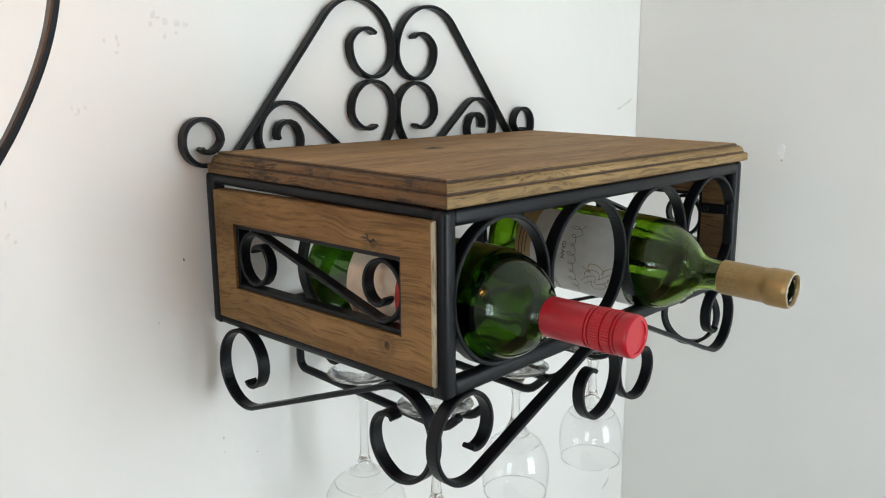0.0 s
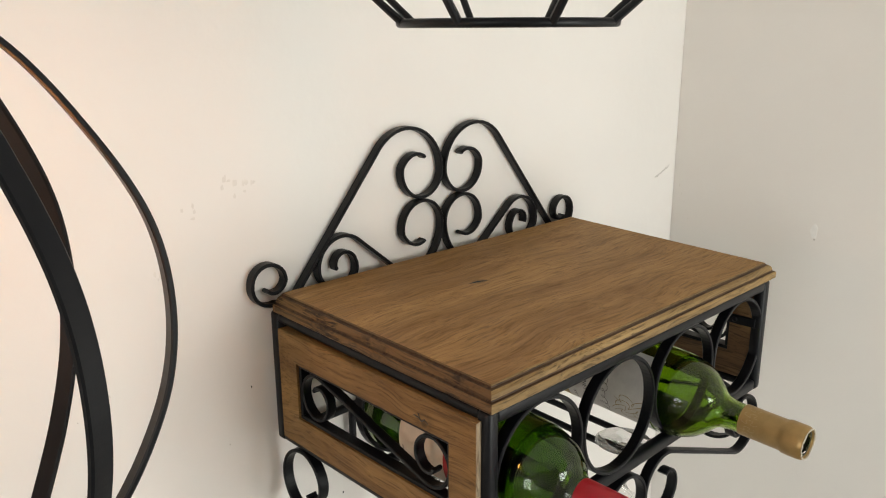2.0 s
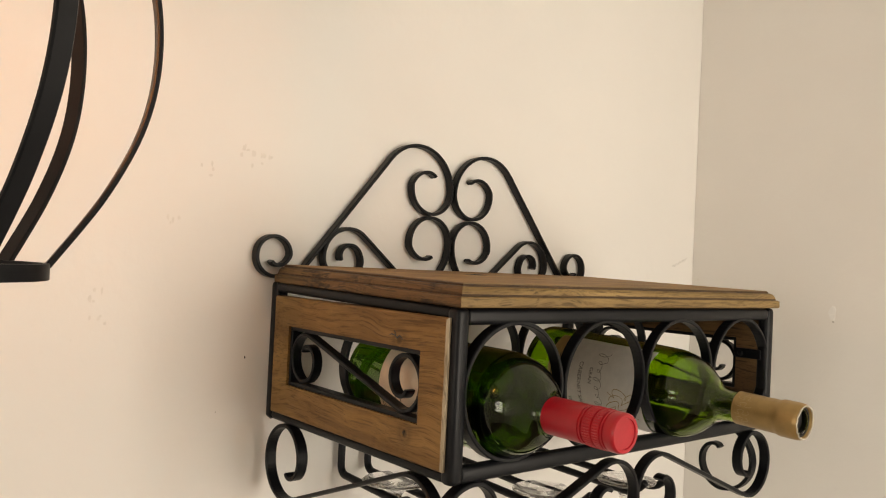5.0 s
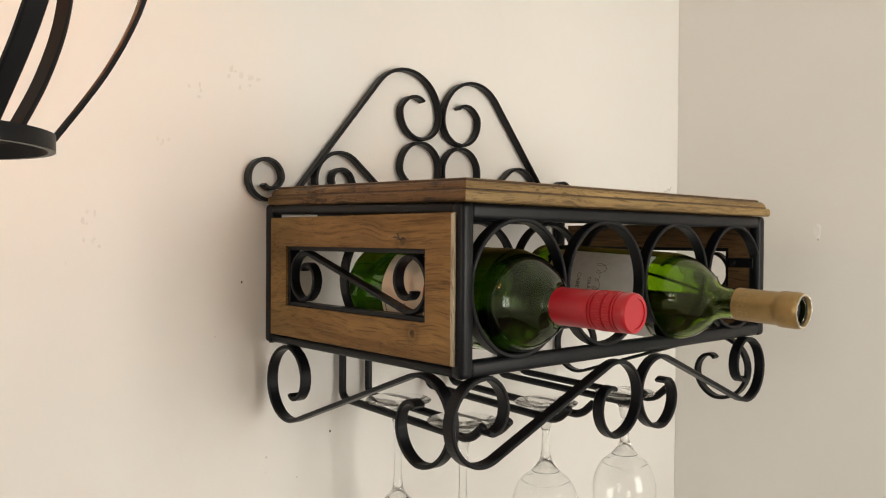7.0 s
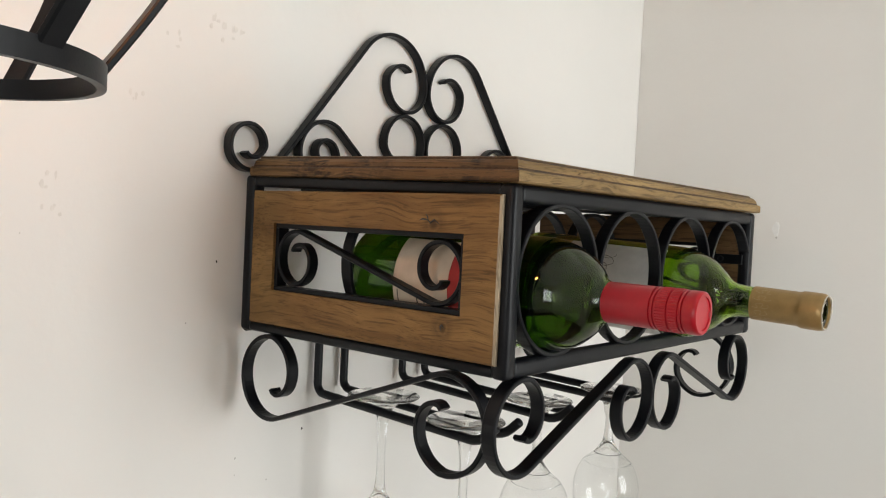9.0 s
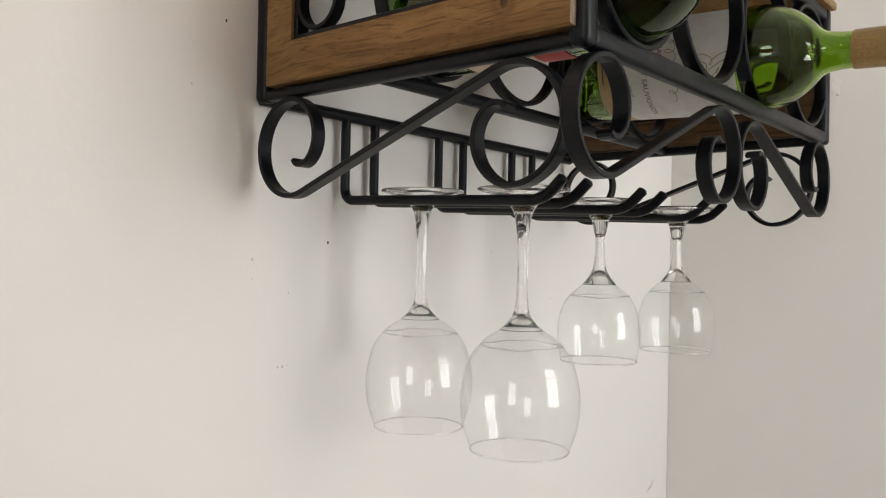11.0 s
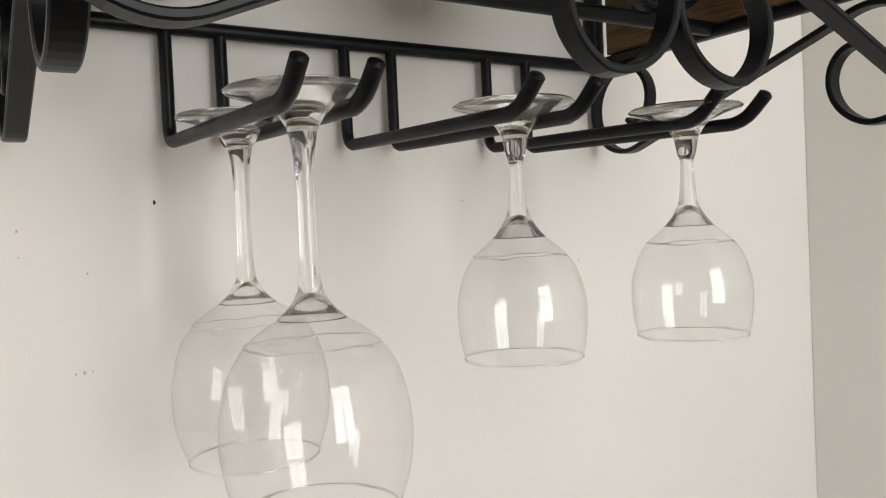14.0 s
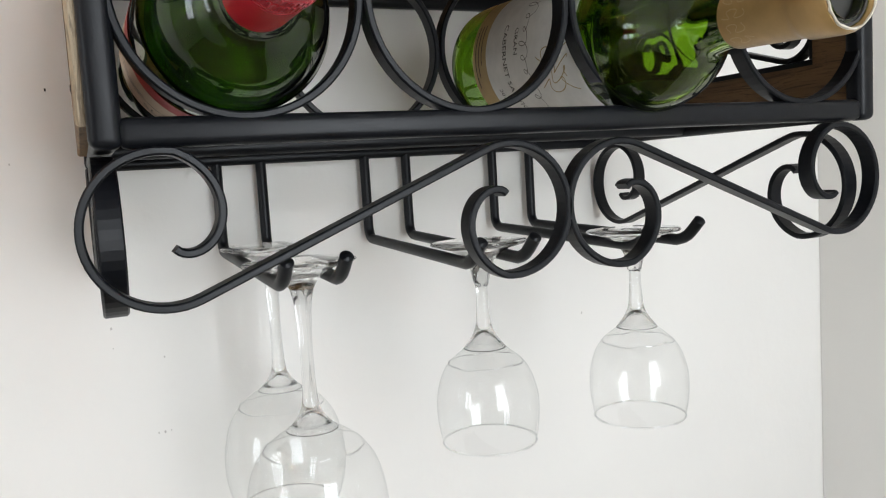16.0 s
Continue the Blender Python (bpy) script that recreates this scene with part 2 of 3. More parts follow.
def solid_glass(name, colour, rough=0.0):
    m, nt, p = material(name)
    p.inputs["Base Color"].default_value = (*colour, 1)
    p.inputs["Roughness"].default_value = rough
    p.inputs["IOR"].default_value = 1.5
    p.inputs["Transmission Weight"].default_value = 1.0
    return m


def thin_glass(name):
    """A thin blown wall: light passes straight through, gloss by Fresnel."""
    m, nt, p = material(name)
    nt.nodes.remove(p)
    tr = nt.nodes.new("ShaderNodeBsdfTransparent")
    tr.inputs[0].default_value = (0.984, 0.988, 0.986, 1)
    gl = nt.nodes.new("ShaderNodeBsdfGlossy")
    gl.inputs["Roughness"].default_value = 0.003
    wav = noise_at(nt, scaled_position(nt, (1, 1, 1)), 55.0, 3)
    bp = node(nt, "ShaderNodeBump", Strength=0.035, Distance=0.0010)
    nt.links.new(wav, bp.inputs["Height"])
    nt.links.new(bp.outputs[0], gl.inputs["Normal"])
    fr = nt.nodes.new("ShaderNodeLayerWeight")
    fr.inputs["Blend"].default_value = 0.5
    pw = nt.nodes.new("ShaderNodeMath")
    pw.operation = 'POWER'
    nt.links.new(fr.outputs["Facing"], pw.inputs[0])
    pw.inputs[1].default_value = 4.5
    ml = nt.nodes.new("ShaderNodeMath")
    ml.operation = 'MULTIPLY_ADD'
    nt.links.new(pw.outputs[0], ml.inputs[0])
    ml.inputs[1].default_value = 0.72
    ml.inputs[2].default_value = 0.062
    mx = nt.nodes.new("ShaderNodeMixShader")
    nt.links.new(ml.outputs[0], mx.inputs[0])
    nt.links.new(tr.outputs[0], mx.inputs[1])
    nt.links.new(gl.outputs[0], mx.inputs[2])
    nt.links.new(mx.outputs[0], nt.nodes["Material Output"].inputs[0])
    return m


def pressed_glass(name):
    """Thick clear glass: part of the light goes straight on, the rest is bent and mirrored."""
    m, nt, p = material(name)
    p.inputs["Base Color"].default_value = (0.985, 0.99, 0.988, 1)
    p.inputs["Roughness"].default_value = 0.0
    p.inputs["IOR"].default_value = 1.47
    p.inputs["Transmission Weight"].default_value = 1.0
    tr = nt.nodes.new("ShaderNodeBsdfTransparent")
    tr.inputs[0].default_value = (0.96, 0.965, 0.962, 1)
    mx = nt.nodes.new("ShaderNodeMixShader")
    mx.inputs[0].default_value = 0.92
    nt.links.new(tr.outputs[0], mx.inputs[1])
    nt.links.new(p.outputs[0], mx.inputs[2])
    nt.links.new(mx.outputs[0], nt.nodes["Material Output"].inputs[0])
    return m


def glowing(name, colour, strength):
    m, nt, p = material(name)
    p.inputs["Base Color"].default_value = (*colour, 1)
    p.inputs["Emission Color"].default_value = (*colour, 1)
    p.inputs["Emission Strength"].default_value = strength
    return m


M_WALL = plaster("cream_wall_paint", (0.80, 0.775, 0.735))
M_CEIL = plaster("ceiling_paint", (0.82, 0.81, 0.79))
M_IRON = iron()
M_TOP = wood("stained_pine_top", 0, (0.255, 0.128, 0.041), (0.455, 0.255, 0.092), [((0.152, -0.105, 1.5315), 0.009)], 0.6, 1.15, False, 0.80)
M_PANEL = wood("stained_pine_panel", 1, (0.138, 0.066, 0.019), (0.315, 0.176, 0.060), [((0.0006, -0.197, 1.4890), 0.012), ((0.0006, -0.211, 1.4265), 0.010)], 0.58, 1.25, False, 0.8)
M_FAR_PANEL = wood("dark_pine_far_panel", 1, (0.090, 0.046, 0.019), (0.22, 0.125, 0.054), [((0.395, -0.20, 1.44), 0.010)], 0.55)
M_EDGE = wood("sanded_pine_edge", 0, (0.15, 0.086, 0.030), (0.36, 0.235, 0.098), (), 0.5, 1.3)
M_PALE = wood("rubbed_pine_edge", 2, (0.22, 0.16, 0.10), (0.45, 0.36, 0.25), (), 0.6, 1.2)
M_EDGE_SIDE = wood("dark_distressed_edge", 1, (0.100, 0.050, 0.018), (0.27, 0.150, 0.058), (), 0.55, 0.8, True)
M_GROOVE = wood("dark_pine_groove", 0, (0.045, 0.022, 0.010), (0.10, 0.052, 0.022), (), 0.55)
M_FLOOR = wood("oak_floor", 1, (0.16, 0.10, 0.055), (0.32, 0.22, 0.13), (), 0.45, 0.3)
M_GREEN = solid_glass("green_bottle_glass", (0.35, 0.535, 0.09))
M_DEEP = solid_glass("dark_green_bottle_glass", (0.140, 0.262, 0.040))
M_CLEAR = pressed_glass("clear_glass")
M_BOWL = thin_glass("thin_clear_glass")
M_RED = plain("red_capsule", (0.43, 0.008, 0.018), 0.30, 0.0, 0.45)
M_GOLD = plain("gold_foil", (0.40, 0.25, 0.095), 0.36, 0.4, 0.5, 0.08)
M_FOIL = plain("torn_foil_edge", (0.62, 0.56, 0.46), 0.4, 0.4, 0.5, 0.2)
M_GOLD_PRINT = plain("gold_print", (0.36, 0.25, 0.09), 0.4, 0.5)
M_PAPER = plain("white_label_paper", (0.74, 0.73, 0.70), 0.7)
M_TAN = plain("tan_label_paper", (0.50, 0.36, 0.17), 0.65)
M_CREAM = plain("cream_label_paper", (0.62, 0.50, 0.38), 0.7)
M_LABEL_RED = plain("red_label_paper", (0.42, 0.03, 0.03), 0.6)
M_INK = plain("black_ink", (0.03, 0.028, 0.025), 0.6)
M_PRINT = plain("grey_print", (0.16, 0.15, 0.13), 0.6)
M_EMBOSS = plain("embossed_foil", (0.47, 0.33, 0.155), 0.4, 0.3)
M_MOUTH_SHADE = plain("bottle_mouth_shade", (0.02, 0.018, 0.016), 0.5)
M_ZINC = plain("zinc_plate", (0.55, 0.54, 0.52), 0.35, 0.9)
M_SCUFF = plain("scuff_grey", (0.54, 0.51, 0.47), 0.8)
M_FILLER = plain("pale_filler", (0.86, 0.85, 0.82), 0.7)
M_SMUDGE = plain("beige_smudge", (0.755, 0.725, 0.675), 0.75)
M_FRAME_WHITE = plain("white_gloss_paint", (0.8, 0.8, 0.78), 0.35)
M_BULB = glowing("warm_bulb_glass", (1.0, 0.36, 0.10), 100.0)
M_BRASS = plain("bulb_cap", (0.5, 0.38, 0.18), 0.35, 0.9)

# ---- the room ----
T = 0.12
wall_north = whole("wall_north", box(ROOM_W - T, WALL_X + T, 0.0, T, 0.0, ROOM_H), M_WALL, "cream painted plaster wall with small scuffs", "wall", kind="structure")
wall_east = whole("wall_east", box(WALL_X, WALL_X + T, ROOM_S, -0.0005, 0.0, ROOM_H), M_WALL, "cream painted plaster return wall, slightly uneven", "wall", kind="structure")
sb = bmesh.new()
x0, x1, z0, z1 = WINDOW_S
for q in ((ROOM_W - T, x0, 0, ROOM_H), (x1, WALL_X + T, 0, ROOM_H), (x0, x1, 0, z0), (x0, x1, z1, ROOM_H)):
    box(q[0], q[1], ROOM_S - T, ROOM_S - 0.001, q[2], q[3], 0, sb)
whole("wall_south", sb, M_WALL, "cream painted plaster wall with a window", "wall", kind="structure")
sb = bmesh.new()
y0, y1, z0, z1 = WINDOW_W
for q in ((ROOM_S, y0, 0, ROOM_H), (y1, -0.0005, 0, ROOM_H), (y0, y1, 0, z0), (y0, y1, z1, ROOM_H)):
    box(ROOM_W - T, ROOM_W, q[0], q[1], q[2], q[3], 0, sb)
whole("wall_west", sb, M_WALL, "cream painted plaster wall with a window", "wall", kind="structure")
whole("floor", box(ROOM_W - T, WALL_X + T, ROOM_S - T, T, -0.1, -0.0005), M_FLOOR, "brown wooden floor", "floor", kind="structure")
whole("ceiling", box(ROOM_W - T, WALL_X + T, ROOM_S - T, T, ROOM_H + 0.0005, ROOM_H + 0.1), M_CEIL, "white painted ceiling", "ceiling", kind="structure")
for name, (a0, a1, z0, z1), west in (("window_1", WINDOW_S, False), ("window_2", WINDOW_W, True)):
    mid = (a0 + a1) / 2
    wnd = thing(name, (ROOM_W, mid, z0) if west else (mid, ROOM_S, z0), "white painted casement window", "window", kind="structure")

    def bar(p0, p1, q0, q1, d0, d1, label):
        if west:
            b = box(ROOM_W + d0, ROOM_W + d1, p0, p1, q0, q1, 0.004)
        else:
            b = box(p0, p1, ROOM_S + d0, ROOM_S + d1, q0, q1, 0.004)
        part(label, b, M_FRAME_WHITE, wnd)

    f = 0.05
    bar(a0, a1, z0, z0 + f, -0.07, 0.01, "window_frame")
    bar(a0, a1, z1 - f, z1, -0.07, 0.01, "window_frame")
    bar(a0, a0 + f, z0 + f, z1 - f, -0.07, 0.01, "window_frame")
    bar(a1 - f, a1, z0 + f, z1 - f, -0.07, 0.01, "window_frame")
    bar(mid - 0.02, mid + 0.02, z0 + f, z1 - f, -0.015, 0.008, "mullion")
    zt = z0 + (z1 - z0) * 0.68
    bar(a0 + f, a1 - f, zt - 0.015, zt + 0.015, -0.014, 0.006, "transom")

# ---- the wine rack ----
X0, W, Z0, Z1 = 0.0040, 0.3985, 1.4005, 1.5130
YF = -0.2560                      # front face
TB = 0.0115                       # square tube
RING_R = 0.0476
RING_X = [0.0602, 0.1558, 0.2514, 0.3472]
RISE = 0.0055                     # the top climbs a little towards the wall
Y_RING, Y_MID = -0.2500, -0.112

rack = thing("wine_rack", (W / 2, 0, Z0), "black wrought iron wall wine rack with stained pine top", "wine rack")


def front(y):
    return lambda u, v, w: Vector((u, y + w, v))


def side(x):
    return lambda u, v, w: Vector((x + w, -u, v))


# square tube frame
for px in (X0, W - TB):
    part("front_post", box(px, px + TB, YF, YF + TB, Z0, Z1, 0.0036), M_IRON, rack, smooth=True)
    yb = -0.0065 if px == X0 else -0.0005
    part("back_post", box(px, px + TB, yb - TB, yb, Z0, Z1 + RISE, 0.0036), M_IRON, rack, smooth=True)
    part("side_rail", box(px + 0.0008, px + TB - 0.0008, YF + TB - 0.002, yb - TB + 0.002, Z0 + 0.0004, Z0 + 0.0078, 0.0030), M_IRON, rack, smooth=True)
    top_rail = box(px + 0.0008, px + TB - 0.0008, YF + TB - 0.002, yb - TB + 0.002, Z1 - 0.0085, Z1 - 0.0002, 0.0028)
    for v in top_rail.verts:
        v.co.z += RISE * (v.co.y - YF) / -YF
    part("side_rail", top_rail, M_IRON, rack, smooth=True)
part("front_rail", box(X0 + TB - 0.002, W - TB + 0.002, YF + 0.0006, YF + TB - 0.0006, Z0 + 0.0002, Z0 + TB - 0.0002, 0.0034), M_IRON, rack, smooth=True)
part("front_rail", box(X0 + TB - 0.002, W - TB + 0.002, YF + 0.0006, YF + TB - 0.0006, Z1 - TB + 0.0004, Z1 - 0.0002, 0.0034), M_IRON, rack, smooth=True)
part("back_rail", box(X0 + TB - 0.002, W - TB + 0.002, -TB + 0.0004, -0.0008, Z1 - TB + RISE, Z1 - 0.0002 + RISE, 0.0034), M_IRON, rack, smooth=True)
part("back_rail", tube([(X0 + 0.004, -0.0095, 1.4035), (W - 0.004, -0.0075, 1.4035)], 0.0042, 12), M_IRON, rack, smooth=True)
part("middle_rail", tube([(X0 + 0.006, Y_MID, 1.4065), (W - 0.006, Y_MID, 1.4065)], 0.0046, 12), M_IRON, rack, smooth=True)
part("middle_rail", tube([(X0 + 0.006, Y_MID, 1.5108), (W - 0.006, Y_MID, 1.5108)], 0.0040, 12), M_IRON, rack, smooth=True)

# bottle rings, two rows
for row_y, zc in ((Y_RING, (Z0 + TB + Z1 - TB) / 2 + 0.0004), (Y_MID, 1.4590)):
    for rx in RING_X:
        circ = arc(rx, zc, RING_R - 0.0016, RING_R - 0.0016, 0, 360, 6)[:-1]
        part("bottle_ring", flat_bar(circ, front(row_y), 0.0095, 0.0032, True), M_IRON, rack)
        part("weld", revolve(curve_through([(0, -0.002), (0.0028, -0.001), (0.003, 0.001), (0, 0.002)], 3), 8, Matrix.Translation((rx, row_y, zc - RING_R - 0.0002))), M_IRON, rack, smooth=True)

# lower scrolls along the front and both sides
fl = s_scroll((0.0268, 1.3710), (0.1700, 1.3680), 0.0286, -68.0, 0.27, 0.75, 80.0)
part("front_scroll", flat_bar(fl, front(YF + 0.005), 0.0095), M_IRON, rack)
part("front_scroll", flat_bar([(0.3980 - u, v - 0.0010) for u, v in fl], front(YF + 0.005), 0.0095), M_IRON, rack)
for sx, c1, c2 in ((0.0085, (0.0435, 1.3690), (0.2130, 1.3680)), (W - 0.0055, (0.0355, 1.3690), (0.2125, 1.3655))):
    part("side_scroll", flat_bar(s_scroll(c1, c2, 0.0304, -68.0, 0.29, 0.60, 85.0), side(sx), 0.0095), M_IRON, rack)

# crest on the wall
CX = 0.2040


def crest_pair(cx, r):
    """The tall crest bar and the small curl below it, for one half; cx and r of the small circles."""
    tall = [(0.0245, 1.5190)] + arc(cx + r - 0.0435, 1.6125, 0.0435, 0.0435, 141, 3) + arc(cx, 1.6145, r, r, 0, -190) + arc(cx, 1.6145, r, r * 0.52, -190, -285)
    low = arc(cx + r - 0.045, 1.5605, 0.045, 0.045, -66, 0) + arc(cx, 1.5605, r, r, 0, 190) + arc(cx, 1.5605, r, r * 0.56, 190, 280)
    return tall, low


arch = [(0.1500, 1.5190)] + arc(0.0805, 1.5420, 0.0265, 0.0265, 51, 190) + arc(0.0805, 1.5420, 0.0265, 0.0135, 190, 370) + arc(0.0805, 1.5420, 0.0135, 0.0082, 370, 560)
curl = [(0.0200, 1.5215)] + arc(0.0045, 1.5415, 0.0195, 0.0162, -75, -180) + arc(0.0045, 1.5415, 0.0162, 0.0156, -180, -360) + arc(0.0045, 1.5415, 0.0156, 0.0062, -360, -472)
for mirrored in (False, True):
    tall, low = crest_pair(0.1765, 0.0252)
    for name, pth in (("crest_scroll", tall), ("crest_scroll", low), ("crest_arch", arch), ("crest_curl", curl)):
        if mirrored:
            pth = [((2 * CX if name == "crest_scroll" else 0.4000) - u, v - (0.0015 if name == "crest_scroll" else 0.0)) for u, v in pth]
        part(name, flat_bar(pth, front(-0.0062), 0.0095), M_IRON, rack)

# side panels of pine, each with a window, an iron lining and a scroll
PY0, PY1, PZ0, PZ1 = -0.2500, -0.0225, 1.4090, 1.5065
OY0, OY1, OZ0, OZ1 = -0.2240, -0.0480, 1.4345, 1.4830


def panel_board(x0, x1):
    b = bmesh.new()
    e = 0.0012

    def rect(y0, y1, z0, z1, x):
        return [Vector((x, y0, z0)), Vector((x, y1, z0)), Vector((x, y1, z1)), Vector((x, y0, z1))]
    s = [rect(OY0, OY1, OZ0, OZ1, x0), rect(PY0 + e, PY1 - e, PZ0 + e, PZ1 - e, x0), rect(PY0, PY1, PZ0, PZ1, x0 + e),
         rect(PY0, PY1, PZ0, PZ1, x1 - e), rect(PY0 + e, PY1 - e, PZ0 + e, PZ1 - e, x1), rect(OY0, OY1, OZ0, OZ1, x1)]
    return loft(s, True, False, b)


for flip in (False, True):
    # the far panel has a darker pine than the near one, on all faces
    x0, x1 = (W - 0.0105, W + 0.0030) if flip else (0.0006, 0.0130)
    panel = part("side_panel", panel_board(x0, x1), M_FAR_PANEL if flip else M_PANEL, rack, "stained pine panel with a rectangular window")
    panel.data.materials.append(M_PALE)
    for f in panel.data.polygons:
        if f.normal.y < -0.5 and f.center.y < PY0 + 0.002:
            f.material_index = 1
    fx0, fx1 = (x0 + 0.001, x1 + 0.0005) if flip else (x0 + 0.0020, x1 - 0.001)
    t = 0.0034
    for a in ((OY0, OY1, OZ0, OZ0 + t), (OY0, OY1, OZ1 - t, OZ1), (OY0, OY0 + t, OZ0 + t, OZ1 - t), (OY1 - t, OY1, OZ0 + t, OZ1 - t)):
        part("lining", box(fx0, fx1, a[0], a[1], a[2], a[3], 0.0005), M_IRON, panel, "black iron lining")
    sc = s_scroll((0.0700, 1.4588), (0.2020, 1.4588), 0.0192, -130, 0.32, 0.8)
    sc = [(u, 2 * 1.4588 - v) for u, v in sc]
    part("scroll", flat_bar(sc, side((fx0 + fx1) / 2), 0.0085, 0.0030), M_IRON, panel, "black iron scroll")
    # brackets that hold the panel
    bx = x0 - 0.0012 if flip else x1 + 0.0012
    for by in (-0.236,):
        part("bracket", box(bx - 0.0012, bx + 0.0012, by - 0.014, by + 0.012, 1.4645, 1.4735, 0.0006), M_IRON, panel, "black iron tab")
        part("screw", revolve(curve_through([(0.0028, 0), (0.0026, 0.0007), (0.0014, 0.0013), (0, 0.0014)], 3), 12,
                              pose(bx + (-0.0013 if flip else 0.0013), by + 0.006, 1.469, 0, -90 if flip else 90, 0)), M_IRON, panel, "dark screw head", True)

# dried cracks in the knots of the near panel
for pts in ([(-0.205, 1.4880), (-0.201, 1.4905), (-0.198, 1.4885), (-0.196, 1.4902), (-0.1915, 1.4908), (-0.189, 1.4898)], [(-0.196, 1.4900), (-0.1955, 1.4922), (-0.1942, 1.4936)],
            [(-0.2122, 1.4262), (-0.2108, 1.4282), (-0.2096, 1.4270), (-0.2102, 1.4246)]):
    part("knot_crack", tube([(0.0006, y, z) for y, z in pts], [0.0002] + [0.00055] * (len(pts) - 2) + [0.0002], 6), M_INK, rack, "dark crack in a knot")

# wooden top with a stepped, rounded edge
tb = bmesh.new()
TOP = ((0.0035, -0.2590), (0.4020, -0.2585), (0.4120, -0.0125), (0.0040, -0.0125))   # corners, from the front


def ring_at(i, z, back=0.3):
    out = []
    for (x, y), sx, sy in zip(TOP, (1, -1, -1, 1), (1, 1, -back, -back)):
        out.append(Vector((x + sx * i, y + sy * i, z + RISE * 0.8 * (y - YF) / -YF)))
    return out


stations = [(i, z - 0.0038) for i, z in ((0.0012, 1.5172), (0.0, 1.5182), (0.0, 1.5232), (0.0008, 1.5243), (0.0026, 1.5246), (0.0028, 1.5258), (0.0036, 1.5285), (0.0056, 1.5305), (0.0076, 1.5309), (0.0078, 1.5322), (0.0090, 1.5328))]
loft([ring_at(i, z) for i, z in stations], False, True, tb)
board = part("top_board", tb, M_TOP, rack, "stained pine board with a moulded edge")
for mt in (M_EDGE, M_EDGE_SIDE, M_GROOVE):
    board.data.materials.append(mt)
rows_of = len(stations) - 1
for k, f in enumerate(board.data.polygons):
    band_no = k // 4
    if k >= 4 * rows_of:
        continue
    # the narrow step bands of the moulding take the darkest pine
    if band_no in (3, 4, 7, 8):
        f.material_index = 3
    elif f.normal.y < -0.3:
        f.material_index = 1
    # faces turned sideways: darker base tone, besides the scars
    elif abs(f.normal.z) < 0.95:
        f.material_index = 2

# a short dark split in the top board
part("knot_crack", tube([(0.138, -0.1030, 1.5311), (0.146, -0.1042, 1.5313), (0.152, -0.1050, 1.5314), (0.158, -0.1075, 1.5313), (0.166, -0.1090, 1.5311)], [0.0003, 0.0007, 0.0012, 0.0008, 0.0003], 8), M_INK, rack, "dark split in the top board", True)

# stemware hooks
HOOK_TOP = [0.0840, 0.1135, 0.1880, 0.2200, 0.2920, 0.3250]
HOOK_TIP = [0.0832, 0.1120, 0.1840, 0.2160, 0.2930, 0.3280]
for a, b in zip(HOOK_TOP, HOOK_TIP):
    pth = [(a, -0.0085, 1.4030), (a, -0.0085, 1.3505)]
    pth += [(a, -0.0085 - 0.0085 + 0.0085 * math.cos(radians(q)), 1.3503 - 0.0085 * math.sin(radians(q))) for q in (15, 30, 45, 60, 75, 90)]
    for k in range(1, 8):
        pth.append((a + (b - a) * k / 8, -0.017 - 0.158 * k / 7, 1.3418 - 0.0050 * k / 7))
    pth += [(b, -0.1800, 1.3380), (b, -0.1845, 1.3400), (b, -0.1885, 1.3432), (b, -0.1950, 1.3492), (b, -0.1957, 1.3500)]
    rr = [0.0035] * (len(pth) - 1) + [0.0020]
    part("stemware_hook", tube(pth, rr, 12), M_IRON, rack, smooth=True)

# zinc hanging plate
hp = part("hanging_plate", box(0.016, 0.052, -0.0150, -0.0128, 1.5060, 1.5166, 0.0006), M_ZINC, rack, "zinc hanging plate")


# ---- bottles ----
def bottle(name, label, glass, x, base_y, tip_y, z_mid, z_tip, keys, wall=0.0028):
    """A hollow bottle lying with its neck towards the room; keys give the outer profile from base to mouth."""
    length = base_y - tip_y
    slope = math.degrees(math.atan2(z_mid - z_tip, abs(tip_y - Y_MID)))
    zb = z_mid + math.tan(radians(slope)) * (base_y - Y_MID)
    ob = thing(name, (x, base_y, zb), label, "bottle")
    m = pose(x, base_y, zb, 90 + slope, 0, 0)
    outer = curve_through(keys, 12)
    inner = [(max(r - wall, 0.002), h) for r, h in reversed(outer) if h > 0.008]
    prof = [(0, 0.010), (0.012, 0.0065), (0.024, 0.0015)] + outer + inner + [(0.024, 0.0075), (0.012, 0.0125), (0, 0.0155)]
    part("glass_body", revolve(prof, 160, m), glass, ob, smooth=True)
    return ob, m


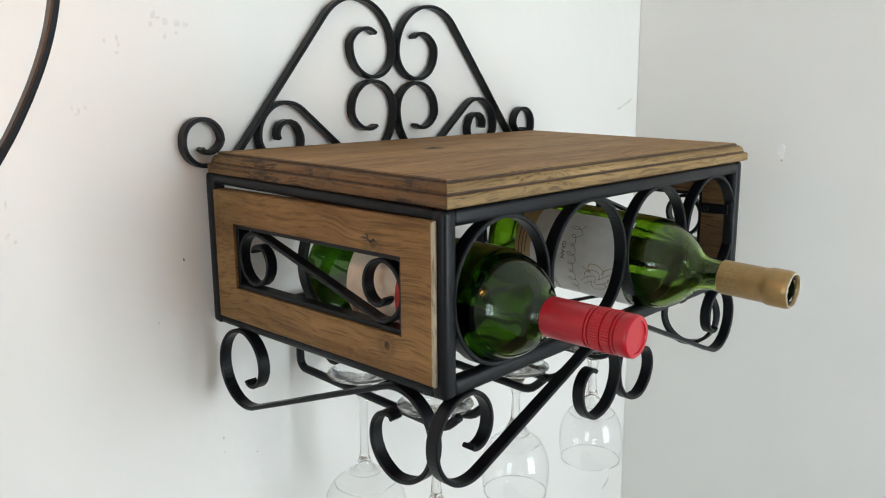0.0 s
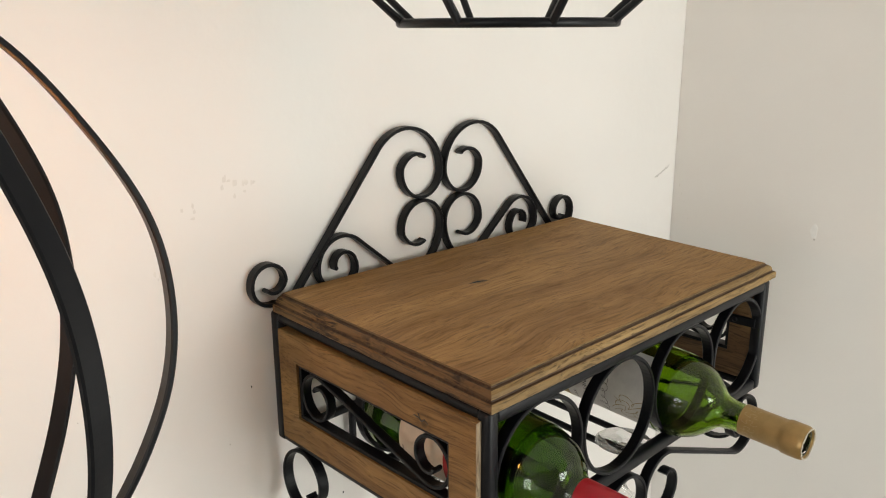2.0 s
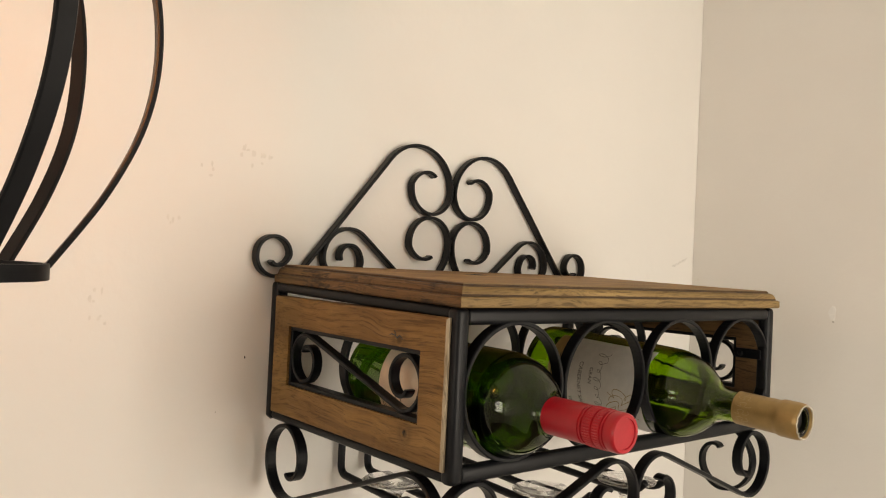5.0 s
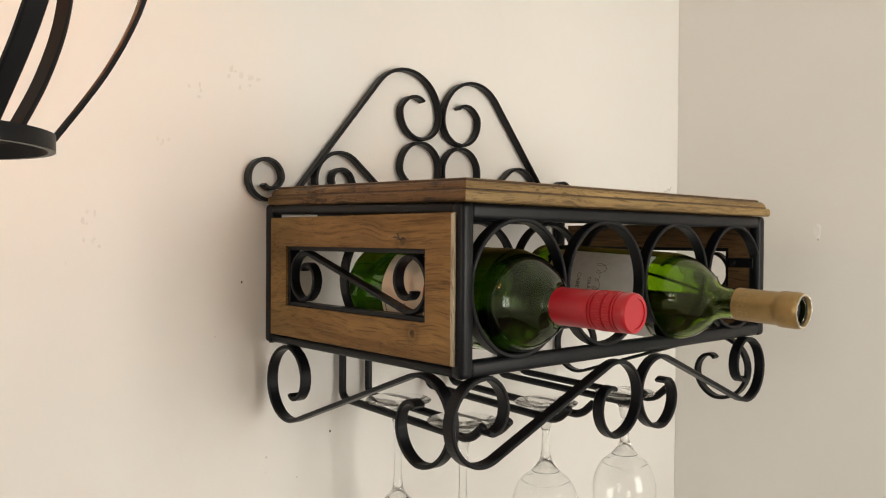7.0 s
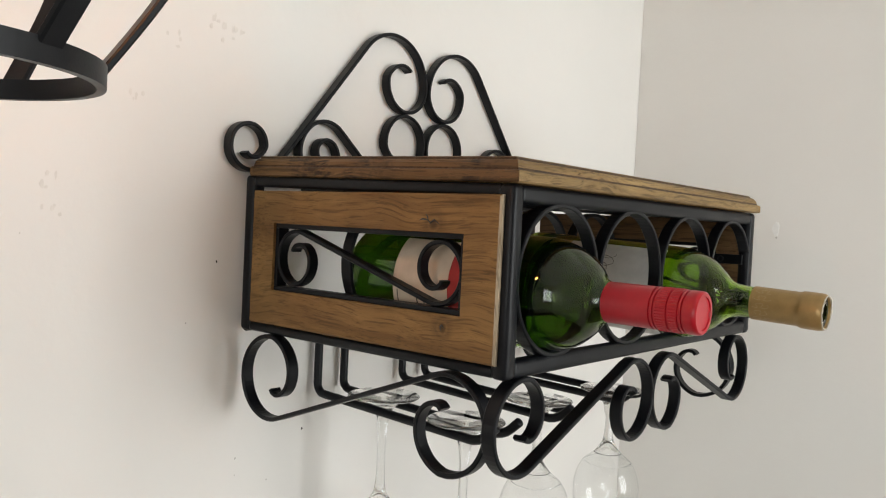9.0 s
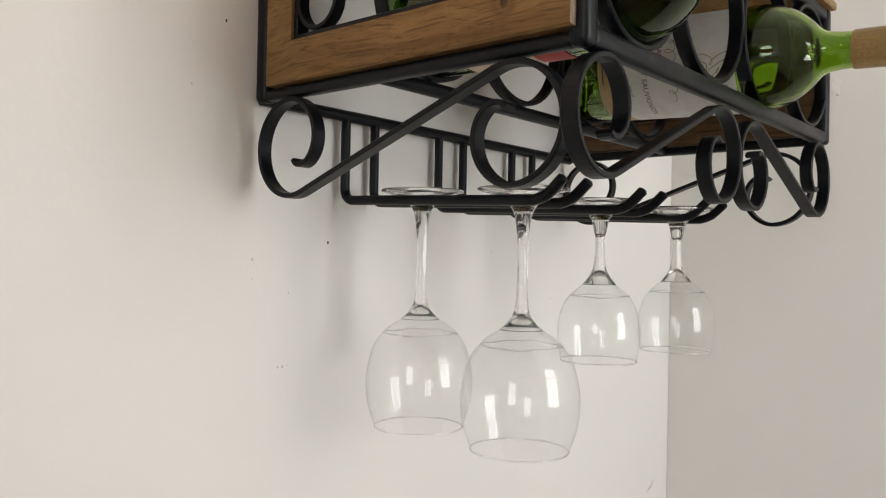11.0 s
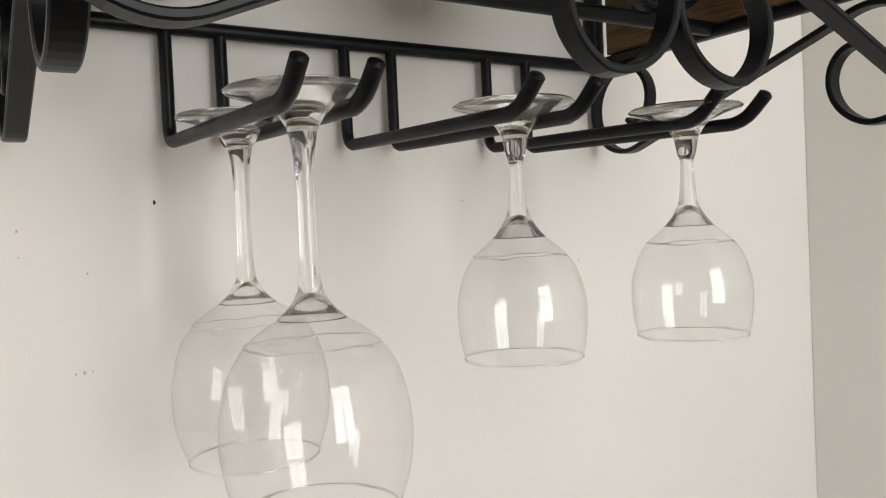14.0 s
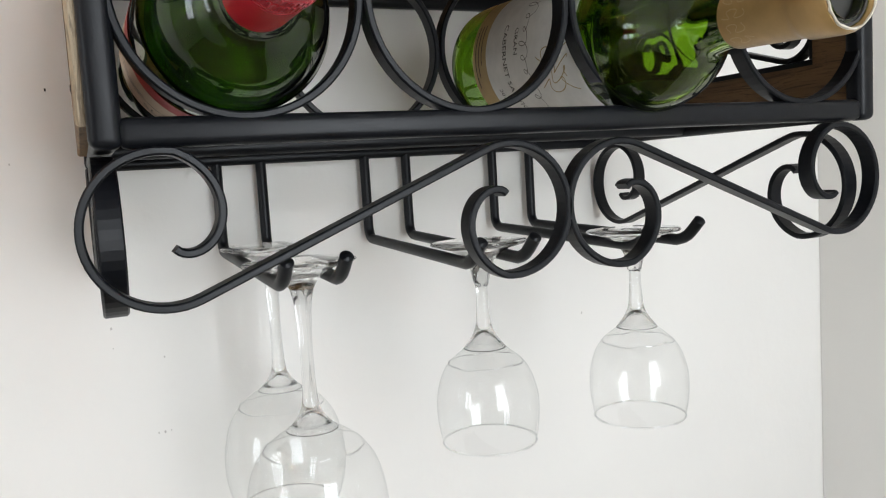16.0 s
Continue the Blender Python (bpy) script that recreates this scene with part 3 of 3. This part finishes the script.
def wrap(m, r, theta0, theta1, h0, h1, mat, ob, name, label="", nu=40, nv=6, lift=0.0003):
    """A paper band laid round the bottle, with a hair of thickness."""
    b = bmesh.new()
    grid = []
    for rr in (r + lift, r + lift + 0.00012):
        grid.append([[b.verts.new(m @ Vector((rr * math.cos(radians(theta0 + (theta1 - theta0) * i / nu)), rr * math.sin(radians(theta0 + (theta1 - theta0) * i / nu)), h0 + (h1 - h0) * j / nv))) for i in range(nu + 1)] for j in range(nv + 1)])
    for g in grid:
        for j in range(nv):
            for i in range(nu):
                b.faces.new((g[j][i], g[j][i + 1], g[j + 1][i + 1], g[j + 1][i]))
    a, c = grid
    for i in range(nu):
        b.faces.new((a[0][i], a[0][i + 1], c[0][i + 1], c[0][i]))
        b.faces.new((a[nv][i], a[nv][i + 1], c[nv][i + 1], c[nv][i]))
    for j in range(nv):
        b.faces.new((a[j][0], a[j + 1][0], c[j + 1][0], c[j][0]))
        b.faces.new((a[j][nu], a[j + 1][nu], c[j + 1][nu], c[j][nu]))
    return part(name, b, mat, ob, label, True)


def lettering(words, size, m, r, theta, h, mat, ob, name="lettering"):
    """Words set round the bottle: reading runs with the angle, letter tops point to the neck."""
    cu = bpy.data.curves.new(name, 'FONT')
    cu.body, cu.size, cu.align_x = words, size, 'CENTER'
    cu.resolution_u = 2
    tmp = bpy.data.objects.new(name, cu)
    scene.collection.objects.link(tmp)
    dg = bpy.context.evaluated_depsgraph_get()
    me = bpy.data.meshes.new_from_object(tmp.evaluated_get(dg))
    bpy.data.objects.remove(tmp)
    b = bmesh.new()
    b.from_mesh(me)
    bpy.data.meshes.remove(me)
    for v in b.verts:
        a = radians(theta) + v.co.x / r
        v.co = m @ Vector((r * math.cos(a), r * math.sin(a), h + v.co.y))
    return part(name, b, mat, ob)


def stroke(path, width, m, r, mat, ob, name):
    """A thin printed line round the bottle, from (angle, height) pairs."""
    b = bmesh.new()
    prev = None
    for i, (th, h) in enumerate(path):
        q0, q1 = path[max(0, i - 1)], path[min(len(path) - 1, i + 1)]
        du, dv = (q1[0] - q0[0]) * radians(1) * r, q1[1] - q0[1]
        ln = math.hypot(du, dv) or 1
        nu_, nv_ = -dv / ln * width / 2, du / ln * width / 2
        pair = []
        for s in (1, -1):
            a = radians(th) + s * nu_ / r
            pair.append(b.verts.new(m @ Vector((r * math.cos(a), r * math.sin(a), h + s * nv_))))
        if prev:
            b.faces.new((prev[0], prev[1], pair[1], pair[0]))
        prev = pair
    return part(name, b, mat, ob)


# dark bottle with the red screw cap
b1, m1 = bottle("wine_bottle", "dark green wine bottle with red screw cap, lying in rack", M_DEEP, RING_X[0] - 0.001, -0.100, -0.346, 1.4495, 1.4465,
                [(0.029, 0.0), (0.0340, 0.002), (0.0358, 0.006), (0.0360, 0.03), (0.0360, 0.08), (0.0358, 0.142), (0.0345, 0.154), (0.0302, 0.167), (0.0225, 0.1775), (0.0155, 0.1830), (0.0126, 0.188), (0.0112, 0.196), (0.0108, 0.238), (0.0104, 0.242)])
wrap(m1, 0.0360, 128, 330, 0.048, 0.0950, M_CREAM, b1, "label", "cream paper label")
wrap(m1, 0.0360, 128, 330, 0.0952, 0.115, M_LABEL_RED, b1, "label_band", "red paper band")
lettering("SU", 0.0095, m1, 0.03655, 226, 0.0570, M_INK, b1)
for k in range(5):
    stroke([(188 + 14 * (k % 2) + q * 4, (0.0520, 0.0545, 0.0690, 0.0720, 0.0750)[k]) for q in range(6 + (k * 3) % 5)], 0.0009, m1, 0.03655, M_INK, b1, "print_bar")
CAP_BACK = 0.046
cap = [(0.0139, 0.2355), (0.0139, 0.2640)]
for groove in (0.2648, 0.2672, 0.2750, 0.2814, 0.2836):
    cap += [(0.0139, groove), (0.0130, groove + 0.0003), (0.0130, groove + 0.0010), (0.0139, groove + 0.0013)]
cap += [(0.0140, 0.2893), (0.0137, 0.2914), (0.0128, 0.2922), (0.0106, 0.2922), (0.0103, 0.2914), (0, 0.2914)]
part("screw_cap", revolve([(r * 0.875, h - CAP_BACK) for r, h in [(0.0126, 0.2355)] + cap], 48, m1), M_RED, b1, "red metal screw cap with grooves", True)

def knurl(m, r0, r1, h0, h1, teeth):
    secs = []
    for h in (h0, h1):
        secs.append([m @ Vector(((r1 if k % 4 in (1, 2) else r0) * math.cos(2 * math.pi * k / (4 * teeth)), (r1 if k % 4 in (1, 2) else r0) * math.sin(2 * math.pi * k / (4 * teeth)), h)) for k in range(4 * teeth)])
    return loft(secs)


for h0, h1 in ((0.2690, 0.2746), (0.2767, 0.2810)):
    part("knurled_band", knurl(m1, 0.0139 * 0.875 - 0.0002, 0.0139 * 0.875 + 0.0003, h0 - CAP_BACK, h1 - CAP_BACK, 46), M_RED, b1)

# green bottle with the gold capsule, open
b2, m2 = bottle("wine_bottle", "open green wine bottle with gold foil capsule and white label", M_GREEN, RING_X[2] - 0.003, -0.110, -0.360, 1.4495, 1.4385,
                [(0.029, 0.0), (0.0345, 0.002), (0.0364, 0.006), (0.0366, 0.03), (0.0366, 0.08), (0.0364, 0.134), (0.0350, 0.149), (0.0305, 0.162), (0.0225, 0.1725), (0.0155, 0.1795), (0.0128, 0.187), (0.0117, 0.202), (0.0114, 0.244), (0.0108, 0.248)])
wrap(m2, 0.0366, 118, 325, 0.049, 0.135, M_PAPER, b2, "label", "white paper label")
wrap(m2, 0.0366, 118, 325, 0.033, 0.0488, M_TAN, b2, "label_band", "tan paper band")
lettering("CABERNET SAUVIGNON", 0.0058, m2, 0.03715, 205, 0.068, M_INK, b2)
lettering("GRAN", 0.0052, m2, 0.03715, 172, 0.080, M_INK, b2)
lettering("2017", 0.0046, m2, 0.03715, 215, 0.056, M_INK, b2)
for k in range(3):
    stroke([(150 + 5 * q, 0.037 + 0.0034 * k) for q in range(12 - 2 * k)], 0.0008, m2, 0.03715, M_INK, b2, "print_bar")
# swirled signature and gold emblem, drawn as plain loops
stroke([(136 + 1.1 * q + 4.5 * math.sin(q * 0.62), 0.090 + 0.0042 * math.sin(q * 0.62 + 1.3) * (1.5 if q < 12 else 0.75 + 0.35 * math.sin(q * 0.21))) for q in range(86)], 0.00045, m2, 0.03715, M_PRINT, b2, "signature")
for k in range(4):
    stroke([(188 + 8 * k + 6 * math.sin(q * 0.33 + k), 0.101 + 0.0008 * q + 0.0035 * math.sin(q * 0.41 + 2 * k)) for q in range(34)], 0.0005, m2, 0.03715, M_GOLD_PRINT, b2, "emblem")
cap2 = [(0.0146, 0.2455), (0.0146, 0.2760), (0.0147, 0.2785), (0.0156, 0.2800), (0.0158, 0.2820), (0.0158, 0.2920), (0.0154, 0.2945), (0.0146, 0.2960), (0.0138, 0.2962), (0.0130, 0.2955), (0.0127, 0.2930), (0.0127, 0.2800), (0.0, 0.2790)]
part("foil_capsule", revolve([(r * 0.865, h - CAP_BACK) for r, h in [(0.0136, 0.2455)] + cap2], 48, m2), M_GOLD, b2, "gold foil capsule, cut open", True)
# near-black plug paints the shade inside the empty, open neck
part("mouth_shade_plug", revolve([(0.0108, 0.2342), (0.0108, 0.2484), (0.0098, 0.2484), (0.0096, 0.2440), (0, 0.2438)], 32, m2), M_MOUTH_SHADE, b2, "dark plug standing in for the shade inside the open mouth", True)
rf = random.Random(11)
part("torn_foil", tube([tuple(m2 @ Vector(((0.0118 + 0.0005 * rf.random()) * math.cos(radians(a)), (0.0118 + 0.0005 * rf.random()) * math.sin(radians(a)), 0.2502 + 0.0005 * rf.random()))) for a in range(0, 360, 10)], [0.0004 + 0.0004 * rf.random() for _ in range(36)], 6, True), M_FOIL, b2, "pale torn foil edge")
for k in range(14):
    a0 = k * 26
    stroke([(a0 + 8 * math.sin(q * 0.45 + k), 0.203 + 0.0005 * q + 0.0016 * math.sin(q * 0.8 + 1.7 * k)) for q in range(22)], 0.0004, m2, 0.01272, M_EMBOSS, b2, "capsule_print")


# ---- stemware ----
def stemware(x, y, label, bowl_keys, neck_z, z_foot=1.3430, foot_r=0.0292):
    """A wine glass hanging by its foot; bowl_keys: (radius, drop below the neck)."""
    ob = thing("wine_glass", (x, y, z_foot), label, "wine glass", "glasses under the rack")
    at = Matrix.Translation((x, y, 0))
    foot = [(0, z_foot + 0.0022), (foot_r * 0.5, z_foot + 0.0020), (foot_r - 0.001, z_foot + 0.0018), (foot_r, z_foot + 0.0010), (foot_r - 0.0006, z_foot + 0.0002),
            (foot_r * 0.7, z_foot - 0.0018), (foot_r * 0.42, z_foot - 0.0052), (0.0085, z_foot - 0.0090), (0.0062, z_foot - 0.0130)]
    part("foot", revolve(foot + [(0, z_foot - 0.0130)], 48, at), M_CLEAR, ob, smooth=True)
    zs0 = z_foot - 0.0128
    # the stem runs on into the thick, coned base of the bowl, hollowed from below
    stem = curve_through([(0.0062, zs0), (0.0044, zs0 - 0.009), (0.0034, (zs0 + neck_z) / 2 + 0.004), (0.0036, neck_z + 0.010), (0.0043, neck_z + 0.001)] + [(r, neck_z - d) for r, d in bowl_keys[:3]], 5)
    (r1, d1), (base_r, base_d) = bowl_keys[1:3]
    hollow = curve_through([(base_r - 0.0006, neck_z - base_d + 0.0001), (base_r - 0.0030, neck_z - base_d + 0.0022), (r1 * 0.90, neck_z - d1 - 0.0012), (r1 * 0.62, neck_z - d1 + 0.0014), (r1 * 0.34, neck_z - d1 + 0.0034), (r1 * 0.12, neck_z - d1 + 0.0043), (0, neck_z - d1 + 0.0045)], 5)
    part("stem", revolve([(0, zs0)] + stem + hollow, 48, at), M_CLEAR, ob, "clear stem and thick bowl base", True)
    outer = curve_through([(r, neck_z - d) for r, d in bowl_keys], 7)
    wall = [q for q in outer if q[1] <= neck_z - base_d + 0.0003]
    part("bowl", revolve(wall, 72, at), M_BOWL, ob, smooth=True)
    rl, dl = bowl_keys[4]
    part("water_line", tube([(x + rl * math.cos(radians(a)), y + rl * math.sin(radians(a)), neck_z - dl + 0.0005 * math.sin(radians(a * 3)) + 0.0003 * math.sin(radians(a * 8))) for a in range(0, 360, 5)], [0.00012 + 0.0003 * abs(math.sin(radians(a * 1.5))) for a in range(0, 360, 5)], 6, True), M_CLEAR, ob, "faint water line inside the bowl", True)
    rr, rz = outer[-1]
    part("rim", tube([(x + rr * math.cos(radians(a)), y + rr * math.sin(radians(a)), rz) for a in range(0, 360, 6)], 0.00055, 6, True), M_CLEAR, ob, smooth=True)
    return ob


LARGE = [(0.0052, 0.0030), (0.0084, 0.0085), (0.0136, 0.0135), (0.0196, 0.0174), (0.0260, 0.0230), (0.0324, 0.0325), (0.0361, 0.046), (0.0372, 0.058), (0.0360, 0.071), (0.0333, 0.0805), (0.0305, 0.0878)]
SMALL = [(0.0052, 0.0030), (0.0080, 0.0085), (0.0124, 0.0140), (0.0172, 0.0182), (0.0215, 0.0222), (0.0258, 0.0288), (0.0290, 0.039), (0.0298, 0.048), (0.0292, 0.059), (0.0272, 0.0690)]
stemware(0.1020, -0.0690, "large clear wine glass hanging by its foot", LARGE, 1.2720, 1.3465)
stemware(0.0985, -0.1570, "large clear wine glass hanging by its foot", LARGE, 1.2710, 1.3440)
stemware(0.2045, -0.1515, "small clear wine glass hanging by its foot", SMALL, 1.2980, 1.3440, foot_r=0.0282)
stemware(0.3012, -0.1670, "small clear wine glass hanging by its foot", SMALL, 1.2995, 1.3435, foot_r=0.0282)

# ---- hanging lamps ----
LX, LY = -0.2890, -0.2380
lamp = thing("lantern_lamp", (LX, LY, 1.525), "round black iron strap lantern with a lit warm bulb", "lamp")
prof = [(0.0580, 1.5310), (0.0808, 1.5655), (0.0958, 1.6005), (0.1002, 1.6360), (0.0948, 1.6710), (0.0775, 1.7055), (0.0515, 1.7400), (0.0195, 1.7600)]


def band(cx, cy, z0, z1, r, t=0.003):
    b = revolve([(r - t, z0), (r, z0), (r, z1), (r - t, z1), (r - t, z0)], 64, Matrix.Translation((cx, cy, 0)))
    bmesh.ops.remove_doubles(b, verts=b.verts, dist=1e-6)
    return b


part("bottom_band", band(LX, LY, 1.5250, 1.5322, 0.0590), M_IRON, lamp, smooth=True)
part("top_band", band(LX, LY, 1.7570, 1.7640, 0.0205), M_IRON, lamp, smooth=True)
sm = curve_through(prof, 10)
for turn in (-67.0, -9.5, 34.5, 79, 122, 166, 210, 253):
    a = radians(turn)
    ca, sa = math.cos(a), math.sin(a)
    part("strap", flat_bar(sm, lambda u, v, w, ca=ca, sa=sa: Vector((LX + u * ca - w * sa, LY + u * sa + w * ca, v)), 0.0088, 0.0028), M_IRON, lamp)
part("bulb", revolve(curve_through([(0, 1.628), (0.012, 1.630), (0.022, 1.640), (0.026, 1.655), (0.022, 1.672), (0.014, 1.690), (0.0125, 1.700)], 4), 24, Matrix.Translation((LX, LY, 0))), M_BOWL, lamp, "clear glass bulb", True)
part("filament", revolve(curve_through([(0, 1.638), (0.0055, 1.642), (0.0065, 1.655), (0.0055, 1.670), (0.0030, 1.690), (0.0030, 1.7005), (0, 1.7005)], 4), 16, Matrix.Translation((LX, LY, 0))), M_BULB, lamp, "glowing warm filament", True)
part("lamp_holder", revolve([(0, 1.700), (0.0125, 1.700), (0.016, 1.704), (0.016, 1.752), (0.008, 1.763), (0, 1.763)], 24, Matrix.Translation((LX, LY, 0))), M_BRASS, lamp, smooth=True)
part("cap", revolve([(0, 1.7625), (0.0176, 1.7625), (0.0176, 1.7650), (0.006, 1.7700), (0, 1.7700)], 24, Matrix.Translation((LX, LY, 0))), M_IRON, lamp, smooth=True)
part("cord", tube([(LX, LY, 1.769), (LX, LY, ROOM_H)], 0.003, 8), M_IRON, lamp)

QX, QY, QZ, QR = 0.0242, -0.2484, 1.7462, 0.0605
shade = thing("wire_lamp_shade", (QX, QY, QZ), "black iron wire cage lamp shade, widening upwards from a ring", "lamp")
part("bottom_ring", tube([(QX + QR * math.cos(radians(a)), QY + QR * math.sin(radians(a)), QZ) for a in range(0, 360, 6)], 0.0024, 10, True), M_IRON, shade, smooth=True)
part("upper_ring", tube([(QX + 0.112 * math.cos(radians(a)), QY + 0.112 * math.sin(radians(a)), QZ + 0.044) for a in range(0, 360, 6)], 0.0024, 10, True), M_IRON, shade, smooth=True)
for k in range(8):
    a = radians(-117 + 45 * k)
    ca, sa = math.cos(a), math.sin(a)
    part("spoke", tube([(QX + QR * ca, QY + QR * sa, QZ), (QX + 0.112 * ca, QY + 0.112 * sa, QZ + 0.044), (QX + 0.012 * ca, QY + 0.012 * sa, QZ + 0.27)], 0.0024, 8), M_IRON, shade, smooth=True)
part("hub", revolve([(0, QZ + 0.262), (0.016, QZ + 0.262), (0.016, QZ + 0.30), (0.004, QZ + 0.31), (0, QZ + 0.31)], 20, Matrix.Translation((QX, QY, 0))), M_IRON, shade, smooth=True)
part("cord", tube([(QX, QY, QZ + 0.305), (QX, QY, ROOM_H)], 0.003, 8), M_IRON, shade)


# ---- marks on the walls ----
def blot(cx, cz, rx, rz, seed, east=False, lift=0.0002):
    """A small uneven mark lying on a wall."""
    rnd = random.Random(seed)
    n = 12
    ring = [(cx + rx * (0.7 + 0.6 * rnd.random()) * math.cos(2 * math.pi * k / n), cz + rz * (0.7 + 0.6 * rnd.random()) * math.sin(2 * math.pi * k / n)) for k in range(n)]
    secs = [[Vector((WALL_X - d, u, v)) if east else Vector((u, -d, v)) for u, v in ring] for d in (-0.0002, lift)]
    return loft(secs)


DOTS = [(0.0760, 1.311), (0.041, 1.275), (0.010, 1.298), (0.010, 1.285), (0.033, 1.224), (0.037, 1.224), (0.041, 1.2245), (-0.038, 1.407), (-0.014, 1.452), (-0.155, 1.470), (0.274, 1.308), (0.374, 1.262)]
for k, (dx, dz) in enumerate(DOTS):
    r = 0.0009 if k in (0, 8) else 0.0004 + 0.0002 * (k % 3)
    part("speck", blot(dx, dz, r * 0.8, r * 1.3, k), M_INK if k in (0, 8) else M_SCUFF, wall_north)
SMUDGES = [(-0.026, 1.628), (-0.002, 1.630), (-0.012, 1.622), (-0.055, 1.610), (-0.083, 1.562), (-0.138, 1.503), (-0.137, 1.482)]
rs = random.Random(5)
for k, (dx, dz) in enumerate(SMUDGES):
    for q in range(4):
        part("smudge", blot(dx + rs.uniform(-0.006, 0.006), dz + rs.uniform(-0.006, 0.006), 0.0008 + 0.0012 * rs.random(), 0.0010 + 0.0018 * rs.random(), 40 + 5 * k + q, False, 0.0001 + 0.00008 * q), M_SMUDGE, wall_north)
part("scratch", tube([(0.600 + 0.0045 * q, -0.0001, 1.0180 + 0.0030 * q + 0.0012 * math.sin(q * 2.0)) for q in range(5)], [0.0003, 0.0009, 0.0012, 0.0007, 0.0003], 6), M_SCUFF, wall_north)
part("scratch", tube([(0.606 + 0.0028 * q, -0.0001, 1.551 + 0.0010 * q + 0.0020 * math.sin(q * 2.3)) for q in range(13)], 0.0004, 6), M_SCUFF, wall_north)
part("filler_patch", blot(-0.195, 1.503, 0.0045, 0.0085, 77, True, 0.0006), M_FILLER, wall_east)
part("speck", blot(-0.196, 1.4925, 0.0012, 0.0014, 78, True), M_SCUFF, wall_east)
for k in range(5):
    part("speck", blot(-0.010 - 0.004 * k, 1.535 - 0.011 * k, 0.0006, 0.0016, 80 + k, True), M_SMUDGE, wall_east)
